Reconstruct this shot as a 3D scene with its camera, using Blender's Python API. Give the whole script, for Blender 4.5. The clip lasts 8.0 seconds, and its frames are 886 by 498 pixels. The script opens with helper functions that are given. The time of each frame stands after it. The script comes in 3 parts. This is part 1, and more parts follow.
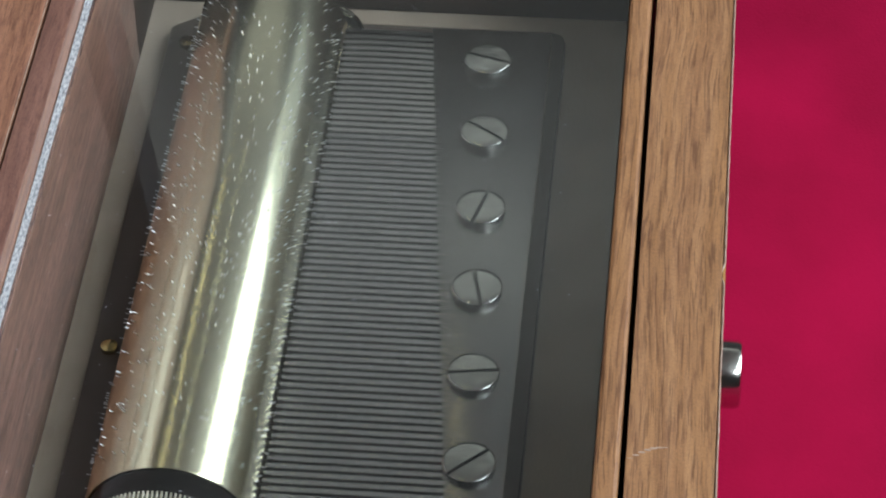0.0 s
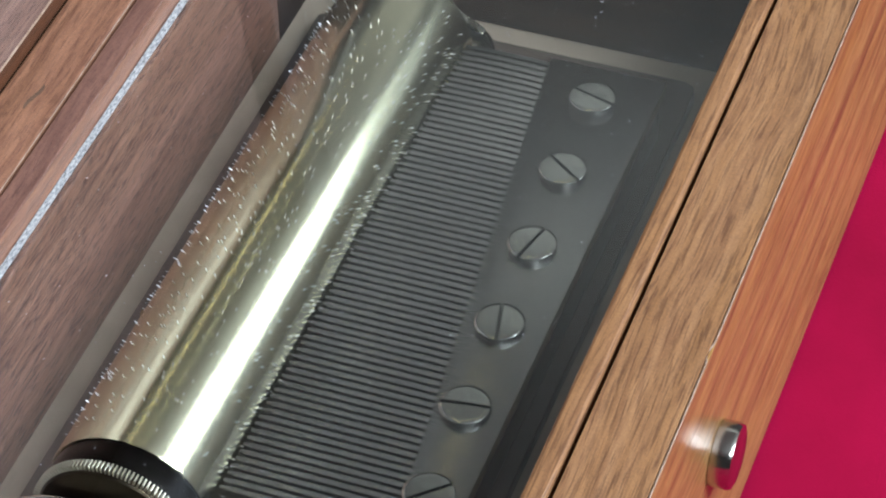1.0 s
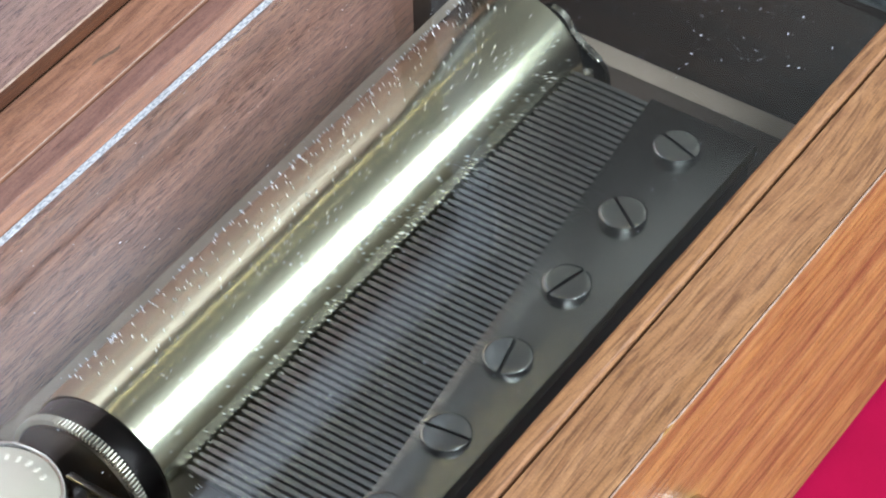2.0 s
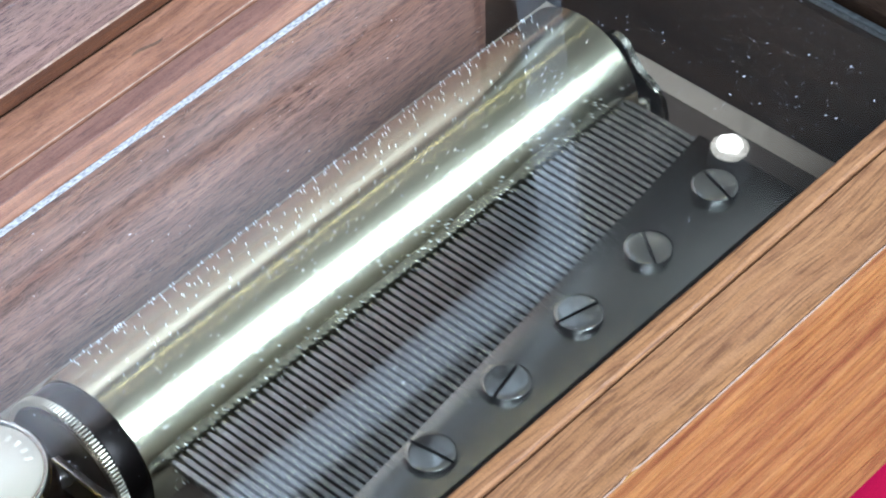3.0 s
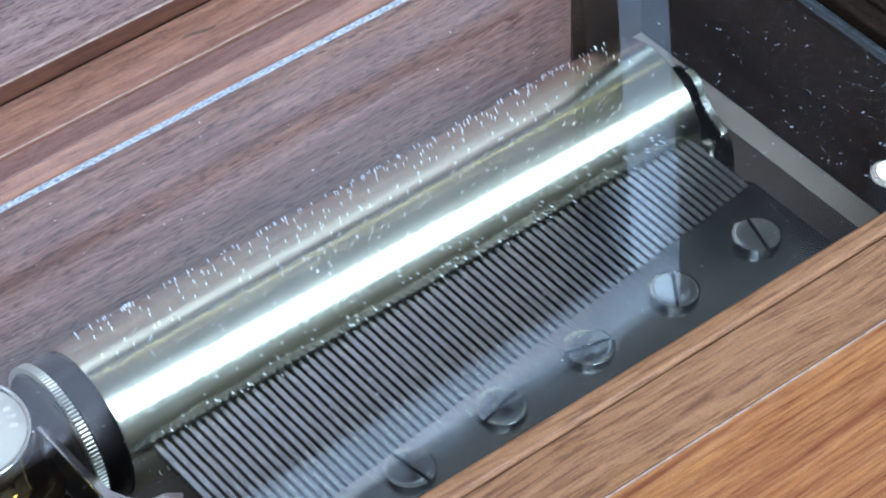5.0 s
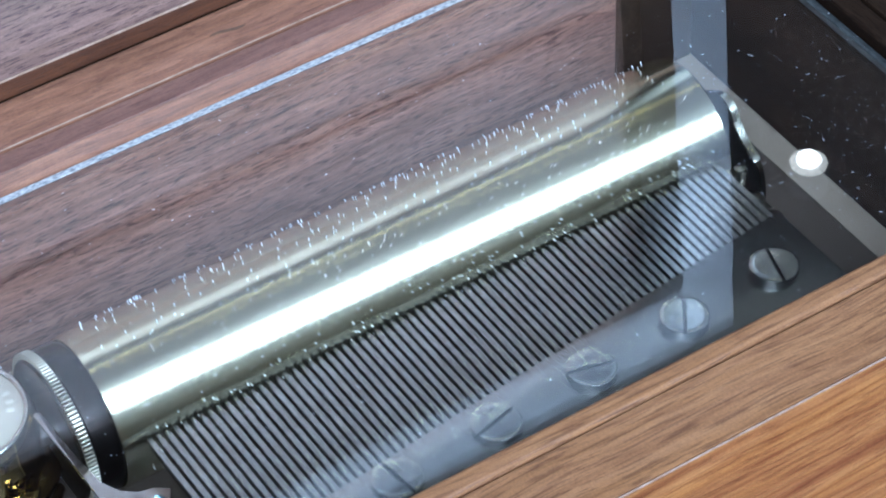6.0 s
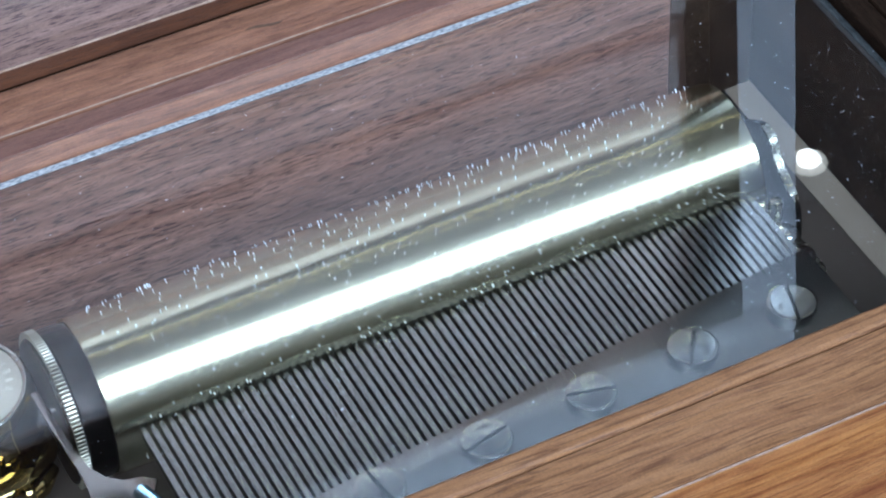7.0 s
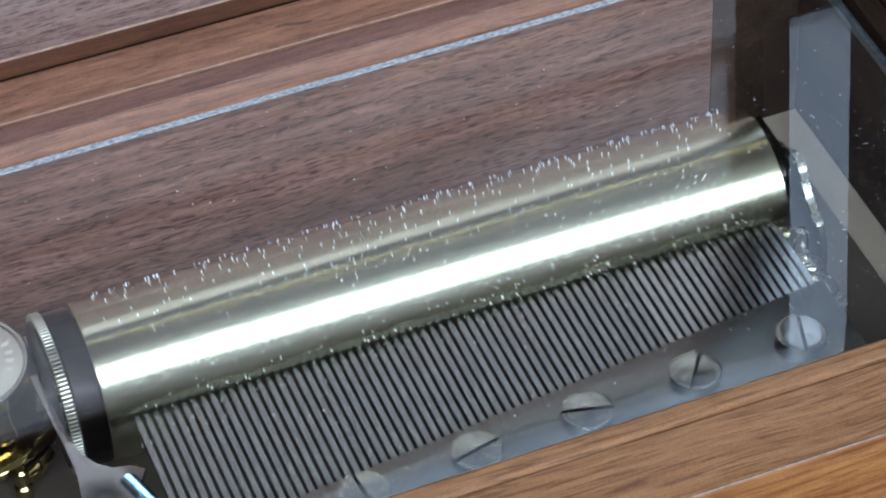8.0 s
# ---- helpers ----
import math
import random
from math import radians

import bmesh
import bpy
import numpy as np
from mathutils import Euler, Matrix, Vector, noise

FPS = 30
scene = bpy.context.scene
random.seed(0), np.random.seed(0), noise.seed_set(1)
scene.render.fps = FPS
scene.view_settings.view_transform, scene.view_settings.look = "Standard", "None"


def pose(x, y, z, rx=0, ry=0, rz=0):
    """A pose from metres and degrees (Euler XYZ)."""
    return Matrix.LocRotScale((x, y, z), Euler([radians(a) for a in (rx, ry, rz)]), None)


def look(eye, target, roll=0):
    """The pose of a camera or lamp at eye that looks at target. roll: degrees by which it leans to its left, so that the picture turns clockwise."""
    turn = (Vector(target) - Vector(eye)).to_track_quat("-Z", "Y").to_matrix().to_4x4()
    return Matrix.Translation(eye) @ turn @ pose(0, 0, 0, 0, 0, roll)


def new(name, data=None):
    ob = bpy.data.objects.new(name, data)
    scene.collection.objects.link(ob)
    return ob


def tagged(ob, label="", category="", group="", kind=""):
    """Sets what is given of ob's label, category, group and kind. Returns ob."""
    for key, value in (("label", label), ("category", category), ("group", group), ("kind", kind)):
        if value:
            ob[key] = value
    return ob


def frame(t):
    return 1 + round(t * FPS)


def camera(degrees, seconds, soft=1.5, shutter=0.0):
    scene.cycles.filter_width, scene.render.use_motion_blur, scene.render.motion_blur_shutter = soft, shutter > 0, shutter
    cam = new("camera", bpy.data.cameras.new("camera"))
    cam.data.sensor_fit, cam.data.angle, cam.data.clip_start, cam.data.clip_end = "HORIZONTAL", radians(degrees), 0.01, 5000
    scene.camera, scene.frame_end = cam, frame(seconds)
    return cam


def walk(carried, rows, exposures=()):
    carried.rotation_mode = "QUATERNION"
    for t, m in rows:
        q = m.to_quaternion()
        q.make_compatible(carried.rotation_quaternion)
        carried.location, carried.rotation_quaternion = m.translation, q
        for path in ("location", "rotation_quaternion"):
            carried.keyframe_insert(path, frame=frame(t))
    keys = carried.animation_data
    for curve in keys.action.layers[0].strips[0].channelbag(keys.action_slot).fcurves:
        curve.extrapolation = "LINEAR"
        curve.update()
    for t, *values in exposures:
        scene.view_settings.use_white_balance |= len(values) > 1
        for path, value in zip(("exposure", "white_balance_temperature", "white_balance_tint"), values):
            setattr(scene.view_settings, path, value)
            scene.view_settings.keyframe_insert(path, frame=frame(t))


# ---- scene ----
cam = camera(16.51, 8.0, 2.0)
PATH = [
    (0.0, look((0.0283, -0.3210, 0.2963), (-0.0017, -0.0459, 0.0359), -1.23)),
    (0.5, look((0.0636, -0.3125, 0.2974), (-0.0039, -0.0444, 0.0367), -1.04)),
    (1.0, look((0.0937, -0.3014, 0.2983), (-0.0055, -0.0435, 0.0375), -1.40)),
    (1.5, look((0.1234, -0.2835, 0.3029), (-0.0073, -0.0432, 0.0391), -0.94)),
    (3.0, look((0.1742, -0.2385, 0.3114), (-0.0098, -0.0429, 0.0425), -1.58)),
    (3.5, look((0.1830, -0.2296, 0.3102), (-0.0109, -0.0424, 0.0423), -1.57)),
    (4.0, look((0.1906, -0.2203, 0.3088), (-0.0123, -0.0417, 0.0417), -1.25)),
    (4.5, look((0.1962, -0.2127, 0.3079), (-0.0133, -0.0412, 0.0412), -1.27)),
    (6.0, look((0.2151, -0.1838, 0.3067), (-0.0159, -0.0404, 0.0412), -2.08)),
    (6.5, look((0.2214, -0.1693, 0.3066), (-0.0175, -0.0401, 0.0408), -1.80)),
    (7.0, look((0.2266, -0.1558, 0.3070), (-0.0186, -0.0400, 0.0408), -2.29)),
    (7.5, look((0.2320, -0.1416, 0.3051), (-0.0204, -0.0397, 0.0400), -2.44)),
    (8.0, look((0.2368, -0.1322, 0.3037), (-0.0209, -0.0398, 0.0401), -2.63)),
]
walk(cam, PATH, ((0.0, -0.38, 5800, 5), (1.5, 0.05, 5650, 6), (3.0, 0.31, 5200, 6), (3.5, 0.14, 4850, 6), (4.5, 0.0, 4700, 6), (6.5, -0.27, 4800, 6), (8.0, -0.62, 5200, 6)))

# ---- light ----
world = bpy.data.worlds.new("world")
scene.world = world
world.use_nodes = True
wbg = world.node_tree.nodes["Background"]
wbg.inputs["Color"].default_value = (0.75, 0.82, 1.0, 1)
wbg.inputs["Strength"].default_value = 0.05


def area_lamp(name, eye, target, sx, sy, power, colour):
    la = bpy.data.lights.new(name, "AREA")
    la.shape, la.size, la.size_y, la.energy, la.color = "RECTANGLE", sx, sy, power, colour
    ob = new(name, la)
    ob.matrix_world = look(eye, target)
    return ob


# a long slanting skylight beside the box, and added lamps without a known source


def strip_lamp(name, a, b, target, wide, power, colour):
    """A rectangle whose long side runs from a to b, turned to face the target."""
    a, b = Vector(a), Vector(b)
    mid = (a + b) / 2
    along = (b - a).normalized()
    back = mid - Vector(target)
    back = (back - along * back.dot(along)).normalized()
    side = back.cross(along)
    la = bpy.data.lights.new(name, "AREA")
    la.shape, la.size, la.size_y, la.energy, la.color = "RECTANGLE", (b - a).length, wide, power, colour
    ob = new(name, la)
    m = Matrix((along, side, back)).transposed().to_4x4()
    m.translation = mid
    ob.matrix_world = m
    return ob


BOX_MIDDLE = (-0.02, -0.03, 0.03)
strip_lamp("window_light", (1.0, -0.75, 1.34), (1.6, 1.2, 1.2), BOX_MIDDLE, 0.66, 80, (0.92, 0.97, 1.0))
strip_lamp("far_window_light", (1.62, 1.25, 1.15), (2.0, 2.9, 0.8), BOX_MIDDLE, 0.85, 2.6, (0.9, 0.96, 1.0))
# thin warm strip, added for the yellow line along the brass
strip_lamp("ceiling_light", (-0.45, -0.8, 2.2), (-0.45, 1.5, 2.2), BOX_MIDDLE, 0.018, 1.3, (1.0, 0.84, 0.42))
# unseen fill lamp over the front of the case
area_lamp("hall_light", (1.5, -1.55, 2.2), BOX_MIDDLE, 0.9, 0.6, 26, (0.97, 0.97, 1.0))
# unseen uplights, added to brighten the ceiling that steel and brass mirror
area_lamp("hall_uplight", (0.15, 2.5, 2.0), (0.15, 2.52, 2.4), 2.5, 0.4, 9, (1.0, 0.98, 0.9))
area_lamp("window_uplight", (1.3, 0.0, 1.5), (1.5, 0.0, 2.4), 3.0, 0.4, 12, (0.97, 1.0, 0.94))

# ---- materials ----


def material(name):
    m = bpy.data.materials.new(name)
    m.use_nodes = True
    return m, m.node_tree.nodes, m.node_tree.links, m.node_tree.nodes["Principled BSDF"]


def node(nodes, kind, **values):
    n = nodes.new(kind)
    for key, value in values.items():
        n.inputs[key.replace("_", " ")].default_value = value
    return n


def ramp(nodes, *stops):
    n = nodes.new("ShaderNodeValToRGB")
    els = n.color_ramp.elements
    while len(els) < len(stops):
        els.new(0.5)
    for el, (at, colour) in zip(els, stops):
        el.position, el.color = at, (*colour, 1)
    return n


def mixed(nodes, links, kind, fac, a, b):
    n = nodes.new("ShaderNodeMix")
    n.data_type, n.blend_type = "RGBA", kind
    for socket, value in ((n.inputs[0], fac), (n.inputs[6], a), (n.inputs[7], b)):
        if isinstance(value, (float, tuple)):
            socket.default_value = value
        else:
            links.new(value, socket)
    return n.outputs[2]


def wood(name, dark, mid, light, stretch=(260, 9, 260), gloss=0.35, coat=0.25, pores=0.75, grain=(4400, 420), bands=0.55):
    m, nodes, links, bsdf = material(name)
    tc = nodes.new("ShaderNodeTexCoord")
    info = nodes.new("ShaderNodeObjectInfo")
    shift = nodes.new("ShaderNodeVectorMath")
    shift.operation = "MULTIPLY_ADD"
    shift.inputs[1].default_value = (0.31, 0.17, 0.23)
    links.new(info.outputs["Random"], shift.inputs[0])
    links.new(tc.outputs["Object"], shift.inputs[2])
    warp = node(nodes, "ShaderNodeTexNoise", Scale=18.0, Detail=2.0)
    links.new(shift.outputs[0], warp.inputs["Vector"])
    bend = nodes.new("ShaderNodeVectorMath")
    bend.operation = "MULTIPLY_ADD"
    bend.inputs[1].default_value = (0.006, 0.006, 0.006)
    links.new(warp.outputs["Color"], bend.inputs[0])
    links.new(shift.outputs[0], bend.inputs[2])
    outs = []
    along = 1 if stretch[1] < stretch[0] else 0
    fleck = [grain[0]] * 3
    fleck[along] = grain[1]
    mottle = [1500, 1500, 1500]
    mottle[along] = 150
    for scale, detail in ((stretch, 6.0), (tuple(v * 0.28 for v in stretch), 2.0), (fleck, 2.0), (mottle, 4.0), ((3400, 3400, 3400), 3.0)):
        mp = nodes.new("ShaderNodeMapping")
        mp.inputs["Scale"].default_value = tuple(scale)
        links.new(bend.outputs[0], mp.inputs["Vector"])
        n = node(nodes, "ShaderNodeTexNoise", Scale=1.0, Detail=detail, Roughness=0.6)
        links.new(mp.outputs[0], n.inputs["Vector"])
        outs.append(n.outputs["Fac"])
    base = ramp(nodes, (0.3, dark), (0.5, mid), (0.72, light))
    links.new(outs[0], base.inputs[0])
    broad = ramp(nodes, (0.3, (0.76, 0.70, 0.74)), (0.5, (1.0, 1.0, 1.0)), (0.7, (1.02, 0.98, 0.84)))
    links.new(outs[1], broad.inputs[0])
    both = mixed(nodes, links, "MULTIPLY", bands, base.outputs[0], broad.outputs[0])
    pore = ramp(nodes, (0.37, (0.22, 0.16, 0.2)), (0.49, (1.0, 1.0, 1.0)))
    links.new(outs[2], pore.inputs[0])
    spots = ramp(nodes, (0.33, (0.70, 0.64, 0.66)), (0.5, (1.0, 1.0, 1.0)), (0.7, (1.12, 1.1, 1.05)))
    links.new(outs[3], spots.inputs[0])
    both = mixed(nodes, links, "MULTIPLY", 0.8, both, spots.outputs[0])
    grit = ramp(nodes, (0.3, (0.74, 0.72, 0.76)), (0.7, (1.2, 1.18, 1.14)))
    links.new(outs[4], grit.inputs[0])
    both = mixed(nodes, links, "MULTIPLY", 0.7, both, grit.outputs[0])
    colour = mixed(nodes, links, "MULTIPLY", pores, both, pore.outputs[0])
    links.new(colour, bsdf.inputs["Base Color"])
    rough = nodes.new("ShaderNodeMapRange")
    rough.inputs["To Min"].default_value, rough.inputs["To Max"].default_value = gloss + 0.12, gloss - 0.05
    links.new(outs[0], rough.inputs["Value"])
    links.new(rough.outputs[0], bsdf.inputs["Roughness"])
    bsdf.inputs["Coat Weight"].default_value = coat
    bsdf.inputs["Coat Roughness"].default_value = 0.28 if coat > 0.9 else 0.16
    bsdf.inputs["Coat IOR"].default_value = 1.7 if coat > 0.9 else 1.5
    bump = node(nodes, "ShaderNodeBump", Strength=0.25, Distance=0.00015)
    links.new(pore.outputs[0], bump.inputs["Height"])
    links.new(bump.outputs[0], bsdf.inputs["Normal"])
    return m


WALNUT = wood("walnut", (0.235, 0.112, 0.046), (0.322, 0.16, 0.069), (0.4, 0.212, 0.096), (760, 20, 760), pores=0.5, grain=(3300, 110))
WALNUT_TOP = wood("brown_walnut", (0.172, 0.078, 0.041), (0.268, 0.127, 0.07), (0.36, 0.182, 0.106), (760, 20, 760), pores=0.42, grain=(4400, 260))
WALNUT_LID = wood("greyed_walnut", (0.135, 0.083, 0.067), (0.22, 0.14, 0.114), (0.31, 0.205, 0.17), (760, 20, 760), coat=0.7, pores=0.85)
WALNUT_POLISH = wood("polished_walnut", (0.2, 0.13, 0.097), (0.345, 0.229, 0.174), (0.48, 0.33, 0.256), (760, 20, 760), coat=0.85, pores=0.9, grain=(3000, 400))
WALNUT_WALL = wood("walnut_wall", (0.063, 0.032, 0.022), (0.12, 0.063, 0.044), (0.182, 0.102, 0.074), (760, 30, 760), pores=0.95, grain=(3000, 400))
# walnut of the box ends and lid recesses, with its shade in the colour
WALNUT_SHADED = wood("shaded_walnut", (0.014, 0.0082, 0.005), (0.023, 0.014, 0.0088), (0.036, 0.022, 0.014), (9, 260, 260), gloss=0.6, coat=0.0, pores=0.5)
WALNUT_RED = wood("reddish_walnut", (0.21, 0.095, 0.028), (0.36, 0.19, 0.056), (0.48, 0.275, 0.09), (760, 20, 760), coat=0.35, pores=0.4, bands=1.0, grain=(3300, 60))
WALNUT_LINER_TOP = wood("red_brown_walnut", (0.125, 0.058, 0.04), (0.18, 0.087, 0.062), (0.225, 0.114, 0.083), (760, 20, 760), pores=0.35)
WALNUT_DARK = wood("dark_red_walnut", (0.062, 0.021, 0.008), (0.1, 0.036, 0.014), (0.135, 0.052, 0.021), (760, 20, 760), pores=0.5)

WALNUT_SHADED.node_tree.nodes["Principled BSDF"].inputs["Specular IOR Level"].default_value = 0.08


def metal(name, colour, rough, stretch=None, spread=0.12, scale=900.0, speck=0.0, metallic=1.0):
    m, nodes, links, bsdf = material(name)
    bsdf.inputs["Metallic"].default_value = metallic
    tc = nodes.new("ShaderNodeTexCoord")
    mp = nodes.new("ShaderNodeMapping")
    mp.inputs["Scale"].default_value = stretch or (scale, scale, scale)
    links.new(tc.outputs["Object"], mp.inputs["Vector"])
    n = node(nodes, "ShaderNodeTexNoise", Scale=1.0, Detail=4.0)
    links.new(mp.outputs[0], n.inputs["Vector"])
    n2 = node(nodes, "ShaderNodeTexNoise", Scale=70.0, Detail=4.0)
    links.new(tc.outputs["Object"], n2.inputs["Vector"])
    tone = ramp(nodes, (0.3, tuple(c * (1 - spread) for c in colour)), (0.7, colour))
    links.new(n2.outputs["Fac"], tone.inputs[0])
    links.new(tone.outputs[0], bsdf.inputs["Base Color"])
    rr = nodes.new("ShaderNodeMapRange")
    rr.inputs["To Min"].default_value, rr.inputs["To Max"].default_value = max(rough - 0.3 * spread, 0.02), rough + 0.4 * spread
    links.new(n.outputs["Fac"], rr.inputs["Value"])
    links.new(rr.outputs[0], bsdf.inputs["Roughness"])
    bump = node(nodes, "ShaderNodeBump", Strength=0.5 * spread, Distance=0.00003)
    links.new(n.outputs["Fac"], bump.inputs["Height"])
    links.new(bump.outputs[0], bsdf.inputs["Normal"])
    return m


BRASS = metal("pale_brass", (0.63, 0.59, 0.41), 0.175, (2600, 14, 2600), spread=0.03)
BRASS.node_tree.nodes["Bump"].inputs["Strength"].default_value = 0.0
BRASS.node_tree.nodes["Principled BSDF"].inputs["Coat Weight"].default_value = 0.5
BRASS.node_tree.nodes["Principled BSDF"].inputs["Coat Roughness"].default_value = 0.1
BRIGHT_BRASS = metal("polished_brass", (0.42, 0.33, 0.14), 0.07, spread=0.02)
NICKEL = metal("nickel", (0.66, 0.64, 0.58), 0.16)
STEEL = metal("comb_steel", (0.3, 0.293, 0.272), 0.24, (500, 500, 500), spread=0.05)
TOOTH_STEEL = metal("tooth_steel", (0.355, 0.35, 0.34), 0.24, spread=0.04)
TREBLE_STEEL = metal("polished_tooth_steel", (0.42, 0.41, 0.39), 0.17, spread=0.04)
SCREW_STEEL = metal("screw_steel", (0.43, 0.425, 0.39), 0.15, spread=0.03, scale=3000.0)
turned = SCREW_STEEL.node_tree.nodes.new("ShaderNodeTangent")
turned.direction_type, turned.axis = "RADIAL", "Z"
SCREW_STEEL.node_tree.links.new(turned.outputs[0], SCREW_STEEL.node_tree.nodes["Principled BSDF"].inputs["Tangent"])
SCREW_STEEL.node_tree.nodes["Principled BSDF"].inputs["Anisotropic"].default_value = 0.75
# darker copy of the screw steel, for shade on sides and in slots
SCREW_SHADED = metal("shaded_screw_steel", (0.13, 0.13, 0.12), 0.24, spread=0.04)
PIN_STEEL = metal("pin_steel", (0.58, 0.59, 0.62), 0.3, spread=0.02)
DARK_STEEL = metal("blued_steel", (0.014, 0.012, 0.011), 0.3, spread=0.03)
SILVER = metal("silver_steel", (0.42, 0.39, 0.37), 0.2, spread=0.02)
BRONZE = metal("bronze_paint", (0.042, 0.03, 0.021), 0.55, metallic=0.15)
BLUE_STEEL = metal("spring_steel", (0.25, 0.36, 0.42), 0.22)


def matt(name, a, b, scale, rough=0.85, sheen=0.0, bumped=0.3, depth=0.0003, fine=2500.0, drawn=1.0):
    m, nodes, links, bsdf = material(name)
    tc = nodes.new("ShaderNodeTexCoord")
    n = node(nodes, "ShaderNodeTexNoise", Scale=scale, Detail=5.0)
    f = node(nodes, "ShaderNodeTexNoise", Scale=fine, Detail=3.0)
    mp = nodes.new("ShaderNodeMapping")
    mp.inputs["Scale"].default_value = (1.0, drawn, 1.0)
    links.new(tc.outputs["Object"], mp.inputs["Vector"])
    for q in (n, f):
        links.new(mp.outputs[0], q.inputs["Vector"])
    t = ramp(nodes, (0.3, a), (0.7, b))
    links.new(n.outputs["Fac"], t.inputs[0])
    links.new(t.outputs[0], bsdf.inputs["Base Color"])
    bsdf.inputs["Roughness"].default_value = rough
    bsdf.inputs["Sheen Weight"].default_value = sheen
    bump = node(nodes, "ShaderNodeBump", Strength=bumped, Distance=depth)
    links.new(f.outputs["Fac"], bump.inputs["Height"])
    links.new(bump.outputs[0], bsdf.inputs["Normal"])
    return m


RED_CLOTH = matt("red_velvet", (0.2, 0.0005, 0.021), (0.31, 0.001, 0.036), 26.0, 0.9, 0.0)
RED_CLOTH.node_tree.nodes["Principled BSDF"].inputs["Specular IOR Level"].default_value = 0.1
FLOOR_LINING = matt("pale_floor_lining", (0.165, 0.129, 0.09), (0.213, 0.169, 0.122), 120.0, 0.7)
LINING = matt("grey_lining", (0.14, 0.11, 0.078), (0.18, 0.144, 0.104), 120.0, 0.7)
PLASTER = matt("plaster", (0.09, 0.088, 0.088), (0.11, 0.108, 0.108), 3.0, 0.9, fine=200.0)
# window sheen on the wooden lid rim, put in as silvery metal
RIM_SHEEN = metal("rim_sheen", (0.19, 0.192, 0.202), 0.3, spread=0.04, metallic=0.8)
BRACKET = metal("dull_brass", (0.6, 0.57, 0.45), 0.26)
COG_BRASS = metal("cog_brass", (0.52, 0.48, 0.38), 0.38, spread=0.03)
SATIN_BRASS = metal("satin_brass", (0.54, 0.49, 0.39), 0.35, spread=0.08, metallic=0.7)
CAP_MARK = metal("cap_mark", (0.44, 0.39, 0.31), 0.45, spread=0.04, metallic=0.25)
LAMP_GLOW, _, _, lb = material("lamp_glow")
lb.inputs["Emission Color"].default_value = (1.0, 0.9, 0.74, 1)
lb.inputs["Emission Strength"].default_value = 30.0
# dim glow that paints a soft halo round the bulbs
LAMP_HALO, _, _, sb = material("lamp_halo_glow")
sb.inputs["Emission Color"].default_value = (1.0, 0.86, 0.66, 1)
sb.inputs["Emission Strength"].default_value = 4.0
DARK_BRASS = metal("dark_brass", (0.026, 0.02, 0.013), 0.36, spread=0.03)
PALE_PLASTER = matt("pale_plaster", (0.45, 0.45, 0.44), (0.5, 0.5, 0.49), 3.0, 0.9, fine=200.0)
# pale tone for painted edge glints and for the scratch in the rail
GLINT_AND_SCRATCH = matt("worn_edge", (0.27, 0.17, 0.11), (0.47, 0.34, 0.26), 700.0, 0.3)
DARK_KNOT = matt("dark_knot", (0.06, 0.035, 0.024), (0.16, 0.092, 0.055), 1400.0, 0.5)
DUST = matt("dust", (0.3, 0.3, 0.33), (0.68, 0.69, 0.74), 900.0)

GLASS, _, _, gb = material("clear_glass")
gb.inputs["Transmission Weight"].default_value = 1.0
gb.inputs["Roughness"].default_value = 0.0
gb.inputs["IOR"].default_value = 1.5
gb.inputs["Base Color"].default_value = (0.97, 0.985, 0.98, 1)
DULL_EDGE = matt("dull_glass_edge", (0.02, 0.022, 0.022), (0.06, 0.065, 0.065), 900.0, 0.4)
GROUND = matt("ground_glass", (0.24, 0.26, 0.28), (0.9, 0.91, 0.91), 3200.0, 0.25, bumped=0.9, depth=0.0004, fine=4500.0, drawn=0.4)
GROUND.node_tree.nodes["Principled BSDF"].inputs["Transmission Weight"].default_value = 0.3

# ---- building helpers: all sizes below in millimetres over the comb's plane ----
Z0 = 28.0
U = 0.001
TO_WORLD = Matrix.Translation((0, 0, Z0 * U)) @ Matrix.Scale(U, 4)


def thing(name, x, y, z, label, category, group="", kind=""):
    ob = new(name)
    ob.empty_display_size = 0.01
    ob.location = (x * U, y * U, (z + Z0) * U)
    return tagged(ob, label, category, group, kind)


def part(name, bm, mat, parent=None, label="", smooth=None):
    bmesh.ops.transform(bm, matrix=TO_WORLD, verts=bm.verts)
    bmesh.ops.recalc_face_normals(bm, faces=bm.faces)
    me = bpy.data.meshes.new(name)
    bm.to_mesh(me)
    bm.free()
    me.materials.append(mat)
    if smooth is not None:
        me.polygons.foreach_set("use_smooth", [True] * len(me.polygons))
        me.set_sharp_from_angle(angle=radians(smooth))
    ob = new(name, me)
    if parent is not None:
        ob.parent = parent
        if parent.type == "EMPTY":
            ob.matrix_parent_inverse = Matrix.Translation(-parent.location)
    return tagged(ob, label)


def piece(name, me, parent, m):
    """One of many alike pieces on shared mesh data, at the pose m in millimetres."""
    ob = new(name, me)
    ob.parent = parent
    if parent.type == "EMPTY":
        ob.matrix_parent_inverse = Matrix.Translation(-parent.location)
    m = m.copy()
    m.translation = (m.translation.x * U, m.translation.y * U, (m.translation.z + Z0) * U)
    ob.matrix_basis = m
    return ob


